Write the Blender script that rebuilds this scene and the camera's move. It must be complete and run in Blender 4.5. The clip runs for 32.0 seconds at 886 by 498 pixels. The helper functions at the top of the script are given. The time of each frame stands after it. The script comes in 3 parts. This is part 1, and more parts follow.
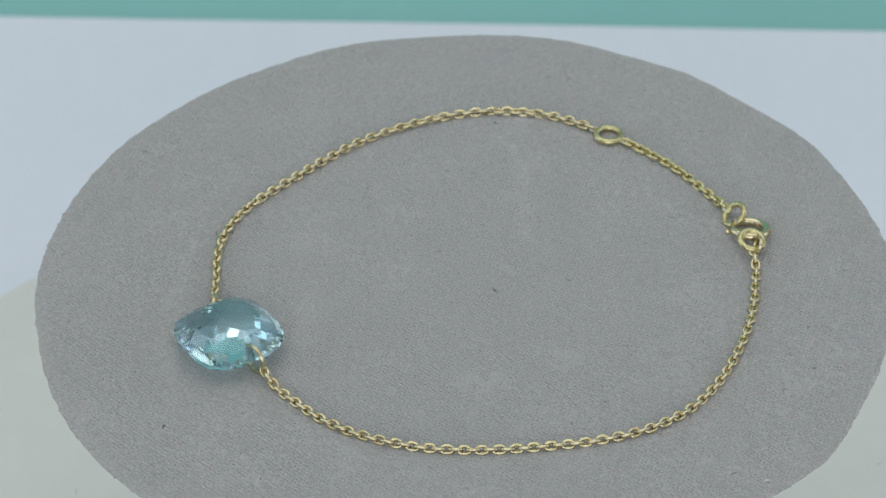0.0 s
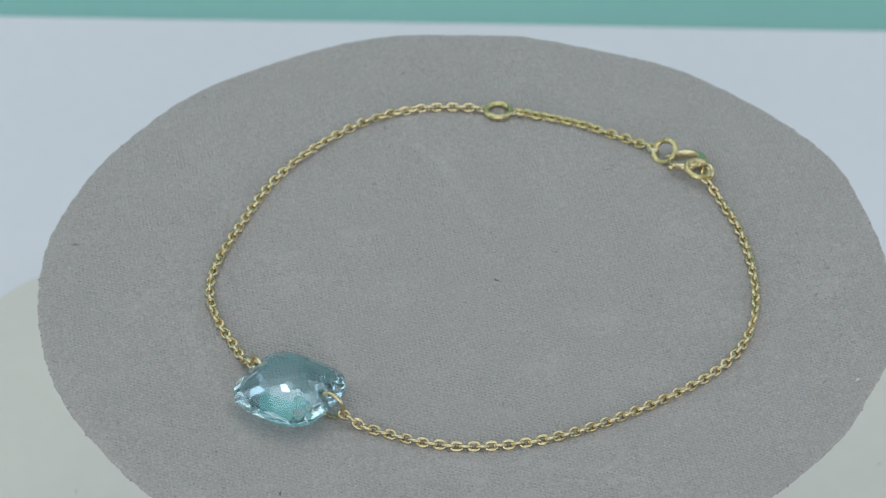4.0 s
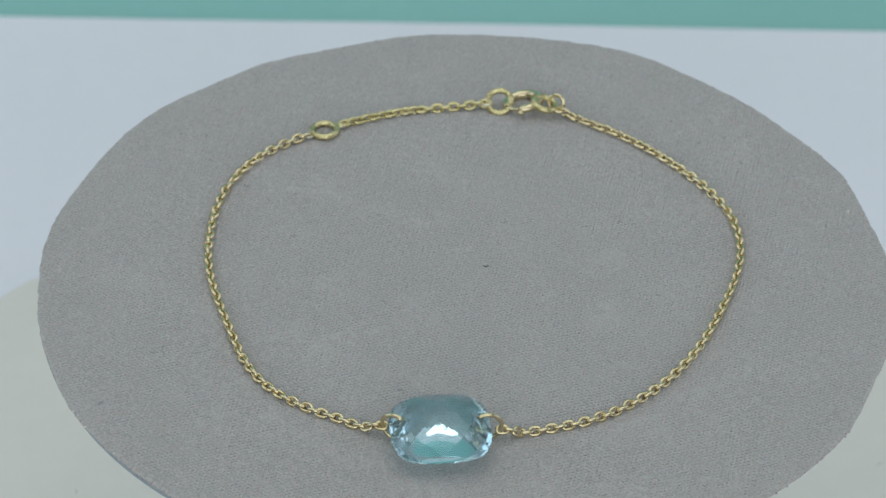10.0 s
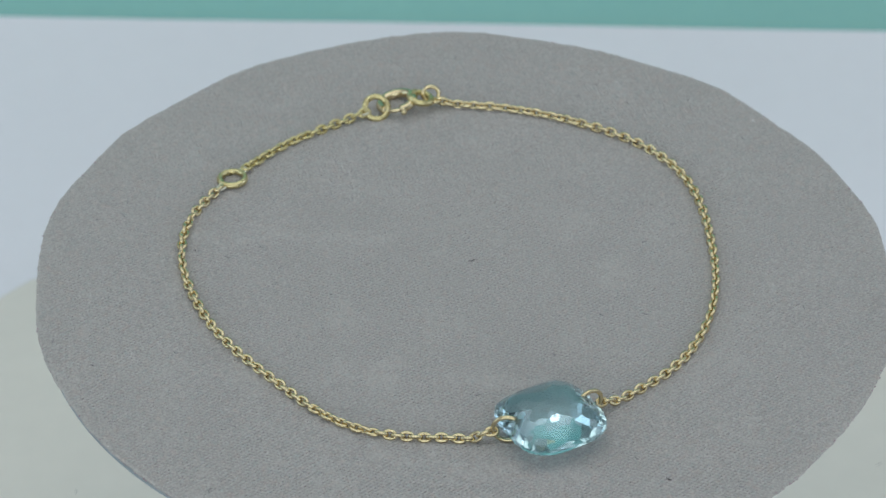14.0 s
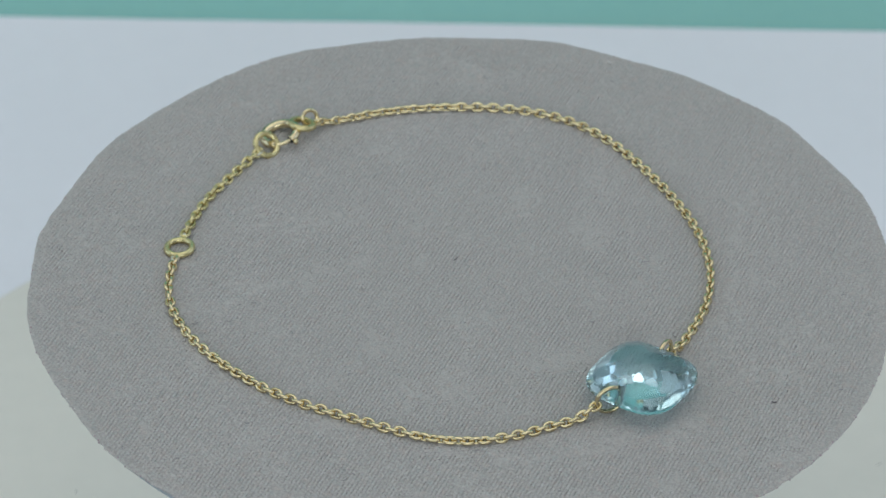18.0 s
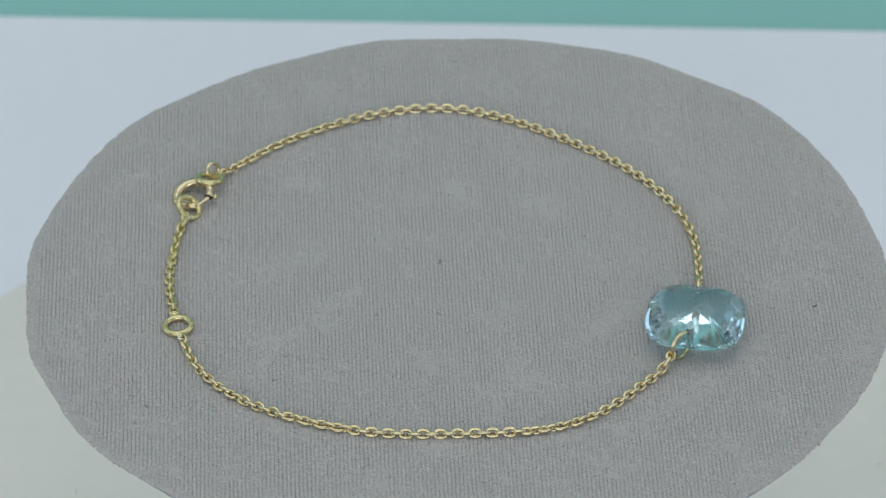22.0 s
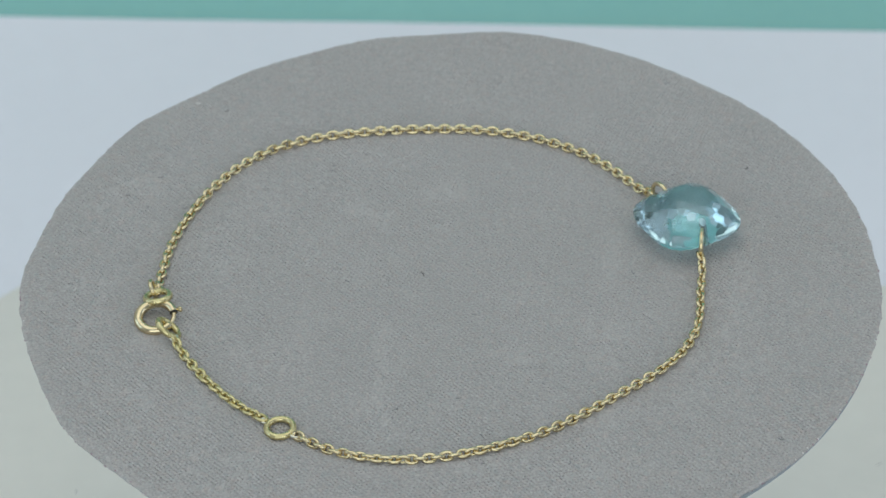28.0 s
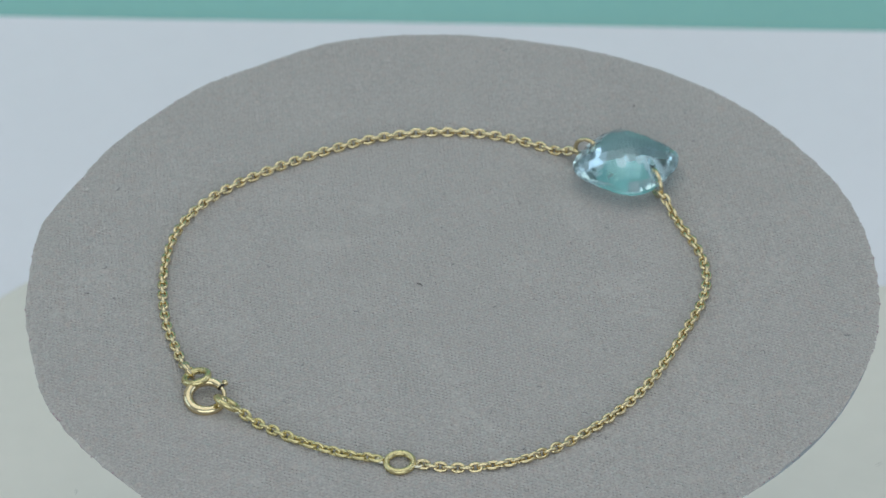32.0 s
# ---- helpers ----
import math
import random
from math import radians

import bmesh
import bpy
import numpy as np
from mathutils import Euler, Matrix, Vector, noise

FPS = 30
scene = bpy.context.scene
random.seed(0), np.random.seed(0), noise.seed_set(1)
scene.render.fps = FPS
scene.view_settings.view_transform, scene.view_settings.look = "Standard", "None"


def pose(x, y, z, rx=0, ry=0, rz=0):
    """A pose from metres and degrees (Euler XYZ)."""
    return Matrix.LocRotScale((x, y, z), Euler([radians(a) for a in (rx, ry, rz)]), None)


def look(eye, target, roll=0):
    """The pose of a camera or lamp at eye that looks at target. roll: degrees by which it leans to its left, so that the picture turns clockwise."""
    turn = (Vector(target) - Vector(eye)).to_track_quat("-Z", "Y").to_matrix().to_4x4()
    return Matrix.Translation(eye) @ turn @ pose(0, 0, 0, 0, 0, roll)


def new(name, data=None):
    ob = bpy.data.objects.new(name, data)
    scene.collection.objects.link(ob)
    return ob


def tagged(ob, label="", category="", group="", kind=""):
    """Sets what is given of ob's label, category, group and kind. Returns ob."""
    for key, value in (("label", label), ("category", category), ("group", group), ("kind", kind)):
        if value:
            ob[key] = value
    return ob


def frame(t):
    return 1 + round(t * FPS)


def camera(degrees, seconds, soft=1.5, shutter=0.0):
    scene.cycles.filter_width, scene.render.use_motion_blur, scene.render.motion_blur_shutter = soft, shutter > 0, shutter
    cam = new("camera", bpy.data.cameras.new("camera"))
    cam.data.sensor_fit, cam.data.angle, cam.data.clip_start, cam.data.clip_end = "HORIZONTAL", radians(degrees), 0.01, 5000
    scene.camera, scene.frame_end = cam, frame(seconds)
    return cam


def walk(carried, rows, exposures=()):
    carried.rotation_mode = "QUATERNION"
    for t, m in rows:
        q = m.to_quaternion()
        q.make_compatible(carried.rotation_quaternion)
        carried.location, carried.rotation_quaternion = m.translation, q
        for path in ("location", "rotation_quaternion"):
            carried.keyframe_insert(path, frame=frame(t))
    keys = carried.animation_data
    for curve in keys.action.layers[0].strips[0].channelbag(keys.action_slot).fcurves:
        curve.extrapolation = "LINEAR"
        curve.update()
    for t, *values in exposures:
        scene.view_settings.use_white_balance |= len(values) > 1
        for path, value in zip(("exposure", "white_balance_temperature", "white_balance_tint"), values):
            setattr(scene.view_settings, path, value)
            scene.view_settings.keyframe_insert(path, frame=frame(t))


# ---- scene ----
# ================= camera =================
cam = camera(10.64, 32.0, soft=1.5)
EYE = (0.0, -0.39123, 0.31135)
AIM = (-0.001584, 0.002220, 0.002814)
cam.data.dof.use_dof = True          # a small stop: the far card lies a little out of focus
cam.data.dof.focus_distance = 0.487
cam.data.dof.aperture_fstop = 62
walk(cam, [(0.0, look(EYE, AIM, -0.502)), (32.0, look(EYE, AIM, -0.502))],
     exposures=((0, -0.02), (2, 0.0), (4, -0.02), (8, -0.035), (12, -0.07), (16, -0.07), (19, -0.055), (22, -0.025), (25, 0.0), (28, 0.01), (32, -0.01)))

# ================= light =================
world = bpy.data.worlds.new("world")
world.use_nodes = True
world.node_tree.nodes["Background"].inputs[0].default_value = (0.55, 0.68, 0.85, 1)
world.node_tree.nodes["Background"].inputs[1].default_value = 0.4
scene.world = world
scene.view_settings.exposure = 0.0


def area_lamp(name, m, w, h, power, colour):
    data = bpy.data.lights.new(name, "AREA")
    data.shape, data.size, data.size_y, data.energy, data.color = "RECTANGLE", w, h, power, colour
    ob = new(name, data)
    ob.matrix_world = m
    return ob


MM = 0.001
TABLE_Z = -0.0661           # tabletop, below the disc on its stand
FLOOR_Z = TABLE_Z - 0.75
CEIL_Z = FLOOR_Z + 2.45
ROOM = 1.7                  # half width of the room
NORTH = 1.15                # the unseen wall behind the card, set nearer so its window's light clears the card
# assumed overhead panel, out of view, tuned for the general brightness
area_lamp("ceiling_lamp", pose(-0.1, 0.20, CEIL_Z - 0.035), 2.2, 1.7, 9.15, (0.94, 0.99, 0.94))
area_lamp("back_daylight", pose(0, NORTH + 0.03, FLOOR_Z + 2.14, -90, 0, 0), 0.50, 0.40, 1.15, (0.90, 0.94, 1.0))
# unseen fill from behind the camera, added to brighten card and front rim
area_lamp("front_fill", pose(0, -ROOM - 0.03, FLOOR_Z + 1.6, 90, 0, 0), 2.2, 1.2, 13.2, (0.87, 0.95, 0.95))
area_lamp("west_daylight", pose(-ROOM - 0.03, 0.1, FLOOR_Z + 1.55, 0, -90, 0), 1.1, 1.3, 5.3, (0.66, 0.86, 1.0))
area_lamp("east_daylight", pose(ROOM + 0.03, 0.1, FLOOR_Z + 1.55, 0, 90, 0), 1.1, 1.3, 4.5, (0.72, 0.84, 1.0))


# ================= materials =================
def nodes_of(name):
    m = bpy.data.materials.new(name)
    m.use_nodes = True
    return m, m.node_tree, m.node_tree.nodes["Principled BSDF"]


def node(t, kind, **values):
    n = t.nodes.new(kind)
    for key, value in values.items():
        n.inputs[key].default_value = value
    return n


def maths(t, op, a, b=None):
    n = t.nodes.new("ShaderNodeMath")
    n.operation = op
    for i, v in enumerate((a, b)):
        if v is None:
            continue
        if isinstance(v, (int, float)):
            n.inputs[i].default_value = v
        else:
            t.links.new(v, n.inputs[i])
    return n.outputs[0]


def mixed(t, fac, a, b):
    n = t.nodes.new("ShaderNodeMix")
    n.data_type = "RGBA"
    for sock, v in ((n.inputs[0], fac), (n.inputs[6], a), (n.inputs[7], b)):
        if isinstance(v, (tuple, int, float)):
            sock.default_value = v if not isinstance(v, tuple) else (*v, 1)
        else:
            t.links.new(v, sock)
    return n.outputs[2]


def plain(name, colour, other, rough, metal=0.0, coarse=40.0, fine=600.0, bump=0.0002, depth=1.0):
    """A surface that varies at two scales between two colours, with fine relief."""
    m, t, p = nodes_of(name)
    co = t.nodes.new("ShaderNodeTexCoord").outputs["Object"]
    big, small = node(t, "ShaderNodeTexNoise", Scale=coarse, Detail=4.0), node(t, "ShaderNodeTexNoise", Scale=fine, Detail=5.0)
    for n in (big, small):
        t.links.new(co, n.inputs["Vector"])
    f = maths(t, "ADD", maths(t, "MULTIPLY", big.outputs[0], 0.6), maths(t, "MULTIPLY", small.outputs[0], 0.4))
    ramp = node(t, "ShaderNodeMapRange", **{"From Min": 0.35, "From Max": 0.65})
    t.links.new(f, ramp.inputs[0])
    t.links.new(mixed(t, ramp.outputs[0], colour, other), p.inputs["Base Color"])
    t.links.new(maths(t, "ADD", maths(t, "MULTIPLY", small.outputs[0], rough * 0.3), rough * 0.85), p.inputs["Roughness"])
    p.inputs["Metallic"].default_value = metal
    if bump:
        b = node(t, "ShaderNodeBump", Strength=depth, Distance=bump)
        t.links.new(small.outputs[0], b.inputs["Height"])
        t.links.new(b.outputs[0], p.inputs["Normal"])
    return m


def knit():
    """Taupe jersey yarn: soft blotches of colour, pale specks and fuzz."""
    m, t, p = nodes_of("taupe_jersey")
    co = t.nodes.new("ShaderNodeTexCoord").outputs["Object"]

    def texture(scale, detail, vector=co):
        n = node(t, "ShaderNodeTexNoise", Scale=scale, Detail=detail)
        t.links.new(vector, n.inputs["Vector"])
        return n.outputs[0]

    def spread(value, lo, hi, to_lo=0.0, to_hi=1.0):
        n = node(t, "ShaderNodeMapRange", **{"From Min": lo, "From Max": hi, "To Min": to_lo, "To Max": to_hi})
        t.links.new(value, n.inputs[0])
        return n.outputs[0]

    speck = texture(2600.0, 1.0)
    fuzz = texture(4200.0, 3.0)
    yarn = mixed(t, texture(110.0, 4.0), (0.463, 0.446, 0.43), (0.514, 0.484, 0.466))
    yarn = mixed(t, spread(texture(1300.0, 2.0), 0.52, 0.75, 0.0, 0.55), yarn, (0.50, 0.40, 0.36))
    yarn = mixed(t, spread(texture(1700.0, 2.0), 0.52, 0.75, 0.0, 0.5), yarn, (0.36, 0.41, 0.41))
    yarn = mixed(t, maths(t, "MULTIPLY", spread(fuzz, 0.36, 0.64), 0.6), yarn, (0.31, 0.28, 0.275))
    yarn = mixed(t, spread(speck, 0.55, 0.75, 0.0, 0.35), yarn, (0.62, 0.59, 0.57))
    t.links.new(yarn, p.inputs["Base Color"])
    b = node(t, "ShaderNodeBump", Strength=0.6, Distance=0.00012)
    t.links.new(fuzz, b.inputs["Height"])
    t.links.new(b.outputs[0], p.inputs["Normal"])
    p.inputs["Roughness"].default_value = 0.95
    p.inputs["Sheen Weight"].default_value = 0.25
    p.inputs["Specular IOR Level"].default_value = 0.2
    return m


def gem_glass(name, rough):
    m, t, p = nodes_of(name)
    p.inputs["Base Color"].default_value = (0.70, 0.94, 1.0, 1)
    p.inputs["Transmission Weight"].default_value = 1.0
    p.inputs["IOR"].default_value = 1.6
    p.inputs["Roughness"].default_value = rough
    # part of the light goes straight through, so that the stone's shade on the cloth stays pale and blue
    clear = node(t, "ShaderNodeBsdfTransparent", Color=(0.62, 0.92, 1.0, 1))
    mix = node(t, "ShaderNodeMixShader", Fac=0.06)
    t.links.new(p.outputs[0], mix.inputs[1])
    t.links.new(clear.outputs[0], mix.inputs[2])
    t.links.new(mix.outputs[0], t.nodes["Material Output"].inputs["Surface"])
    return m


GOLD = plain("yellow_gold", (0.79, 0.675, 0.43), (0.67, 0.56, 0.335), 0.07, 1.0, 300, 2500, 0.00001, 0.4)
GREEN_GOLD = plain("pale_yellow_gold", (0.76, 0.66, 0.36), (0.65, 0.56, 0.29), 0.28, 1.0, 300, 2500, 0.00001, 0.4)
ROSE_GOLD = plain("warm_gold", (0.80, 0.68, 0.44), (0.71, 0.59, 0.36), 0.15, 1.0, 300, 2500, 0.00001, 0.4)
SOLDER = plain("solder", (0.85, 0.82, 0.70), (0.75, 0.72, 0.58), 0.3, 1.0, 300, 2500, 0.00001, 0.4)
# near-black, paints the shade inside the clasp's tube ends
DARK = plain("bore_shade", (0.02, 0.018, 0.015), (0.03, 0.025, 0.02), 0.5, 0.0, 300, 2500, 0)
KNIT = knit()
GEM = gem_glass("blue_topaz", 0.0)
DRILLED = gem_glass("drilled_topaz", 0.4)
CARD = plain("blue_grey_card", (0.30, 0.345, 0.37), (0.36, 0.40, 0.42), 0.7, 0, 60, 900, 0.00005)
CREAM = plain("cream_board", (0.755, 0.725, 0.665), (0.715, 0.69, 0.635), 0.8, 0, 22, 320, 0.00004, 0.5)
PAPER = plain("white_paper", (0.835, 0.83, 0.885), (0.815, 0.81, 0.865), 0.75, 0, 18, 300, 0.00003, 0.5)
TEAL = plain("teal_card", (0.275, 0.56, 0.51), (0.255, 0.53, 0.50), 0.7, 0, 25, 400, 0.00003, 0.5)
WALL = plain("wall_paint", (0.72, 0.725, 0.735), (0.68, 0.685, 0.695), 0.9, 0, 3, 60, 0.0005)
FLOOR = plain("floor_boards", (0.36, 0.27, 0.19), (0.28, 0.20, 0.14), 0.5, 0, 2, 30, 0.0005)
TABLE = plain("table_laminate", (0.70, 0.70, 0.69), (0.66, 0.66, 0.65), 0.5, 0, 5, 100, 0.0001)
MAUVE = plain("mauve_thread", (0.30, 0.20, 0.23), (0.46, 0.36, 0.38), 0.95, 0, 900, 3000, 0)
PALE = plain("pale_lint", (0.74, 0.72, 0.70), (0.66, 0.64, 0.62), 0.95, 0, 900, 3000, 0)
FLUFF = plain("grey_fluff", (0.26, 0.26, 0.27), (0.35, 0.33, 0.33), 0.95, 0, 900, 3000, 0)
FIBRE = plain("dark_fibre", (0.09, 0.08, 0.085), (0.14, 0.12, 0.12), 0.95, 0, 900, 3000, 0)


# ================= mesh helpers =================
def part(name, bm, material, parent=None, label="", smooth=True):
    """Links a bmesh as one mesh object, under a thing or a part."""
    me = bpy.data.meshes.new(name)
    bm.to_mesh(me)
    bm.free()
    me.materials.append(material)
    for f in me.polygons:
        f.use_smooth = smooth
    ob = new(name, me)
    if parent:
        ob.parent = parent
    return tagged(ob, label)


def box(bm, x0, x1, y0, y1, z0, z1, bevel=0.0):
    r = bmesh.ops.create_cube(bm, size=1)
    for v in r["verts"]:
        v.co = ((x0 + x1) / 2 + v.co.x * (x1 - x0), (y0 + y1) / 2 + v.co.y * (y1 - y0), (z0 + z1) / 2 + v.co.z * (z1 - z0))
    if bevel:
        es = {e for v in r["verts"] for e in v.link_edges}
        bmesh.ops.bevel(bm, geom=list(es), offset=bevel, segments=2, affect="EDGES", profile=0.5)
    return bm


def tube(bm, points, radius, sides=10, closed=False):
    """A round wire along points; radius may be one number or one for each point."""
    pts = [Vector(p) for p in points]
    n = len(pts)
    radii = radius if isinstance(radius, (list, tuple)) else [radius] * n
    rings, ref = [], None
    for i, p in enumerate(pts):
        a = pts[(i - 1) % n] if closed or i else p
        b = pts[(i + 1) % n] if closed or i < n - 1 else p
        d = (b - a).normalized()
        if ref is None:
            ref = d.orthogonal().normalized()
        ref = (ref - d * ref.dot(d)).normalized()
        s = d.cross(ref)
        rings.append([bm.verts.new(p + (ref * math.cos(2 * math.pi * k / sides) + s * math.sin(2 * math.pi * k / sides)) * radii[i]) for k in range(sides)])
    for i in range(n if closed else n - 1):
        a, b = rings[i], rings[(i + 1) % n]
        off = 0
        if closed and i == n - 1:
            off = min(range(sides), key=lambda o: (a[0].co - b[o].co).length)
        for k in range(sides):
            bm.faces.new((a[k], a[(k + 1) % sides], b[(k + 1 + off) % sides], b[(k + off) % sides]))
    if not closed:
        bm.faces.new(rings[0][::-1])
        bm.faces.new(rings[-1])
    return bm


def ring_points(c, normal, radius, start=0.0, sweep=360.0, n=40, squash=1.0, up=(0, 0, 1)):
    """Points of a circle round c; degrees count from the x axis in the plane of the normal."""
    nz = Vector(normal).normalized()
    x = Vector((1, 0, 0)) - nz * nz.x
    if x.length < 0.2:
        x = Vector((0, 1, 0)) - nz * nz.y
    x.normalize()
    y = nz.cross(x)
    full = abs(sweep) >= 360
    return [Vector(c) + x * radius * math.cos(radians(start + sweep * i / (n if full else n - 1))) + y * radius * squash * math.sin(radians(start + sweep * i / (n if full else n - 1))) for i in range(n)]


# ================= room =================
def build_room():
    r, w = ROOM, 0.1
    # the north wall in four pieces round a small high window
    bm = bmesh.new()
    box(bm, -r - w, -0.25, NORTH, NORTH + w, FLOOR_Z, CEIL_Z)
    box(bm, 0.25, r + w, NORTH, NORTH + w, FLOOR_Z, CEIL_Z)
    box(bm, -0.25, 0.25, NORTH, NORTH + w, FLOOR_Z, FLOOR_Z + 1.94)
    box(bm, -0.25, 0.25, NORTH, NORTH + w, FLOOR_Z + 2.34, CEIL_Z)
    tagged(part("wall_north", bm, WALL, smooth=False), "plain white painted wall with a high window opening", "wall", kind="structure")
    # the unseen south wall behind the camera, in four pieces round the opening added for the fill
    bm = bmesh.new()
    box(bm, -r - w, -1.1, -r - w, -r, FLOOR_Z, CEIL_Z)
    box(bm, 1.1, r + w, -r - w, -r, FLOOR_Z, CEIL_Z)
    box(bm, -1.1, 1.1, -r - w, -r, FLOOR_Z, FLOOR_Z + 1.0)
    box(bm, -1.1, 1.1, -r - w, -r, FLOOR_Z + 2.2, CEIL_Z)
    tagged(part("wall_south", bm, WALL, smooth=False), "plain matt white painted wall, unseen, with a wide opening added for fill light", "wall", kind="structure")
    # the west and the east wall, each in four pieces round its window
    y0, y1, z0, z1 = -0.55, 0.75, FLOOR_Z + 1.0, FLOOR_Z + 2.1
    for name, x0, x1 in (("wall_west", -r - w, -r), ("wall_east", r, r + w)):
        bm = bmesh.new()
        box(bm, x0, x1, -r, y0, FLOOR_Z, CEIL_Z)
        box(bm, x0, x1, y1, NORTH, FLOOR_Z, CEIL_Z)
        box(bm, x0, x1, y0, y1, FLOOR_Z, z0)
        box(bm, x0, x1, y0, y1, z1, CEIL_Z)
        tagged(part(name, bm, WALL, smooth=False), "plain white painted wall with a window opening", "wall", kind="structure")
    tagged(part("floor", box(bmesh.new(), -r - w, r + w, -r - w, NORTH + w, FLOOR_Z - 0.05, FLOOR_Z), FLOOR, smooth=False), "brown wooden floor of the room", "floor", kind="structure")
    tagged(part("ceiling", box(bmesh.new(), -r - w, r + w, -r - w, NORTH + w, CEIL_Z, CEIL_Z + 0.05), WALL, smooth=False), "plain white painted ceiling", "ceiling", kind="structure")
    # light fixture added round the assumed ceiling lamp; only its frame is modelled
    lamp = tagged(new("ceiling_light"), "flat white rectangular ceiling light panel, assumed and out of view", "ceiling light")
    lamp.location = (-0.1, 0.20, CEIL_Z)
    bm = bmesh.new()
    for ext in ((-1.14, 1.14, 0.86, 0.89), (-1.14, 1.14, -0.89, -0.86), (-1.14, -1.11, -0.86, 0.86), (1.11, 1.14, -0.86, 0.86)):
        box(bm, *ext, -0.045, 0.0)
    part("frame", bm, TABLE, lamp, smooth=False)


def build_table():
    t = tagged(new("table"), "plain white laminate table under the display", "table")
    t.location = (0, 0, TABLE_Z)
    part("tabletop", box(bmesh.new(), -0.6, 0.6, -0.32, 0.5, -0.03, 0, 0.003), TABLE, t, smooth=False)
    for x in (-0.55, 0.55):
        for y in (-0.27, 0.45):
            part("leg", box(bmesh.new(), x - 0.025, x + 0.025, y - 0.025, y + 0.025, -0.75, -0.03, 0.003), TABLE, t, smooth=False)


def build_backdrop():
    # white paper on the table; its far side meets the teal card
    bm = bmesh.new()
    n = 48
    far = [(-0.36 + 0.72 * i / n, 0.0709 + 0.0001 * math.cos((-0.36 + 0.72 * i / n) * 70)) for i in range(n + 1)]
    rim = far + [(0.36, -0.25), (-0.36, -0.25)]
    hi = [bm.verts.new((x, y, 0.0003)) for x, y in rim]
    lo = [bm.verts.new((x, y, 0.0)) for x, y in rim]
    bm.faces.new(hi[::-1])
    bm.faces.new(lo)
    for i in range(len(rim)):
        j = (i + 1) % len(rim)
        bm.faces.new((lo[j], lo[i], hi[i], hi[j]))
    bmesh.ops.recalc_face_normals(bm, faces=bm.faces)
    ob = tagged(part("white_sheet", bm, PAPER, smooth=False), "smooth white paper sheet lying flat on the table", "paper sheet")
    ob.matrix_world = pose(0, 0.0678, TABLE_Z + 0.0006, 0, 0, -2.3)
    # teal card: flat under the far side of the white sheet, then curving up like a studio sweep
    bm = bmesh.new()
    prof = [(-0.02, 0.0), (0.06, 0.0), (0.19, 0.0)] + [(0.19 + 0.1 * math.sin(radians(k)), 0.1 - 0.1 * math.cos(radians(k))) for k in range(10, 81, 10)] + [(0.295, 0.13), (0.308, 0.22), (0.326, 0.45)]
    cols = [[[bm.verts.new((x, y, z - dz)) for y, z in prof] for dz in (0, 0.0004)] for x in (-0.25, 0.25)]
    (lt, lb), (rt, rb) = cols
    for k in range(len(prof) - 1):
        bm.faces.new((lt[k], rt[k], rt[k + 1], lt[k + 1]))
        bm.faces.new((lb[k + 1], rb[k + 1], rb[k], lb[k]))
        bm.faces.new((lt[k + 1], lb[k + 1], lb[k], lt[k]))
        bm.faces.new((rt[k], rb[k], rb[k + 1], rt[k + 1]))
    bm.faces.new((lt[0], lb[0], rb[0], rt[0]))
    bm.faces.new((rt[-1], rb[-1], lb[-1], lt[-1]))
    bmesh.ops.recalc_face_normals(bm, faces=bm.faces)
    ob = tagged(part("teal_backdrop", bm, TEAL), "matt teal green card curving up behind the white sheet", "backdrop")
    ob.matrix_world = pose(0, 0.1037, TABLE_Z + 0.0004, 0, 0, -2.2)
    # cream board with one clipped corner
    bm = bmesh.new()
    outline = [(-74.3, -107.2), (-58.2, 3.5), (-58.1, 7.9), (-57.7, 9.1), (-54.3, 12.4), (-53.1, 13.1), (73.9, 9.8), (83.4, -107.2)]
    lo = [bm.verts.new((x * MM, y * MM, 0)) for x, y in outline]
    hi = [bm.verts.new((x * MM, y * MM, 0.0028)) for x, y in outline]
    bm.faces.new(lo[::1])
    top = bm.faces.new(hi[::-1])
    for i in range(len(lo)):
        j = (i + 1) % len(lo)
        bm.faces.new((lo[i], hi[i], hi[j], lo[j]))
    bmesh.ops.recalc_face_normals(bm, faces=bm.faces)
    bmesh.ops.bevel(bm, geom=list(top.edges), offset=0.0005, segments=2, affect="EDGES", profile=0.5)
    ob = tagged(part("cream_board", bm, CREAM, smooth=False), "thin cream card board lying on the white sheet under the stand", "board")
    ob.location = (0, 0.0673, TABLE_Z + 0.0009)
    # small marks on the board
    for x, y, turn, length in ((0.0505, -0.0244, 20, 0.5), (-0.0459, -0.0285, 88, 0.55)):
        d = Vector((math.cos(radians(turn)), math.sin(radians(turn)), 0)) * length * MM / 2
        c = Vector((x, y, 0.0028))
        part("dark_speck", tube(bmesh.new(), [c - d, c + d], 0.045 * MM, 6), FIBRE, ob, "tiny dark mark")


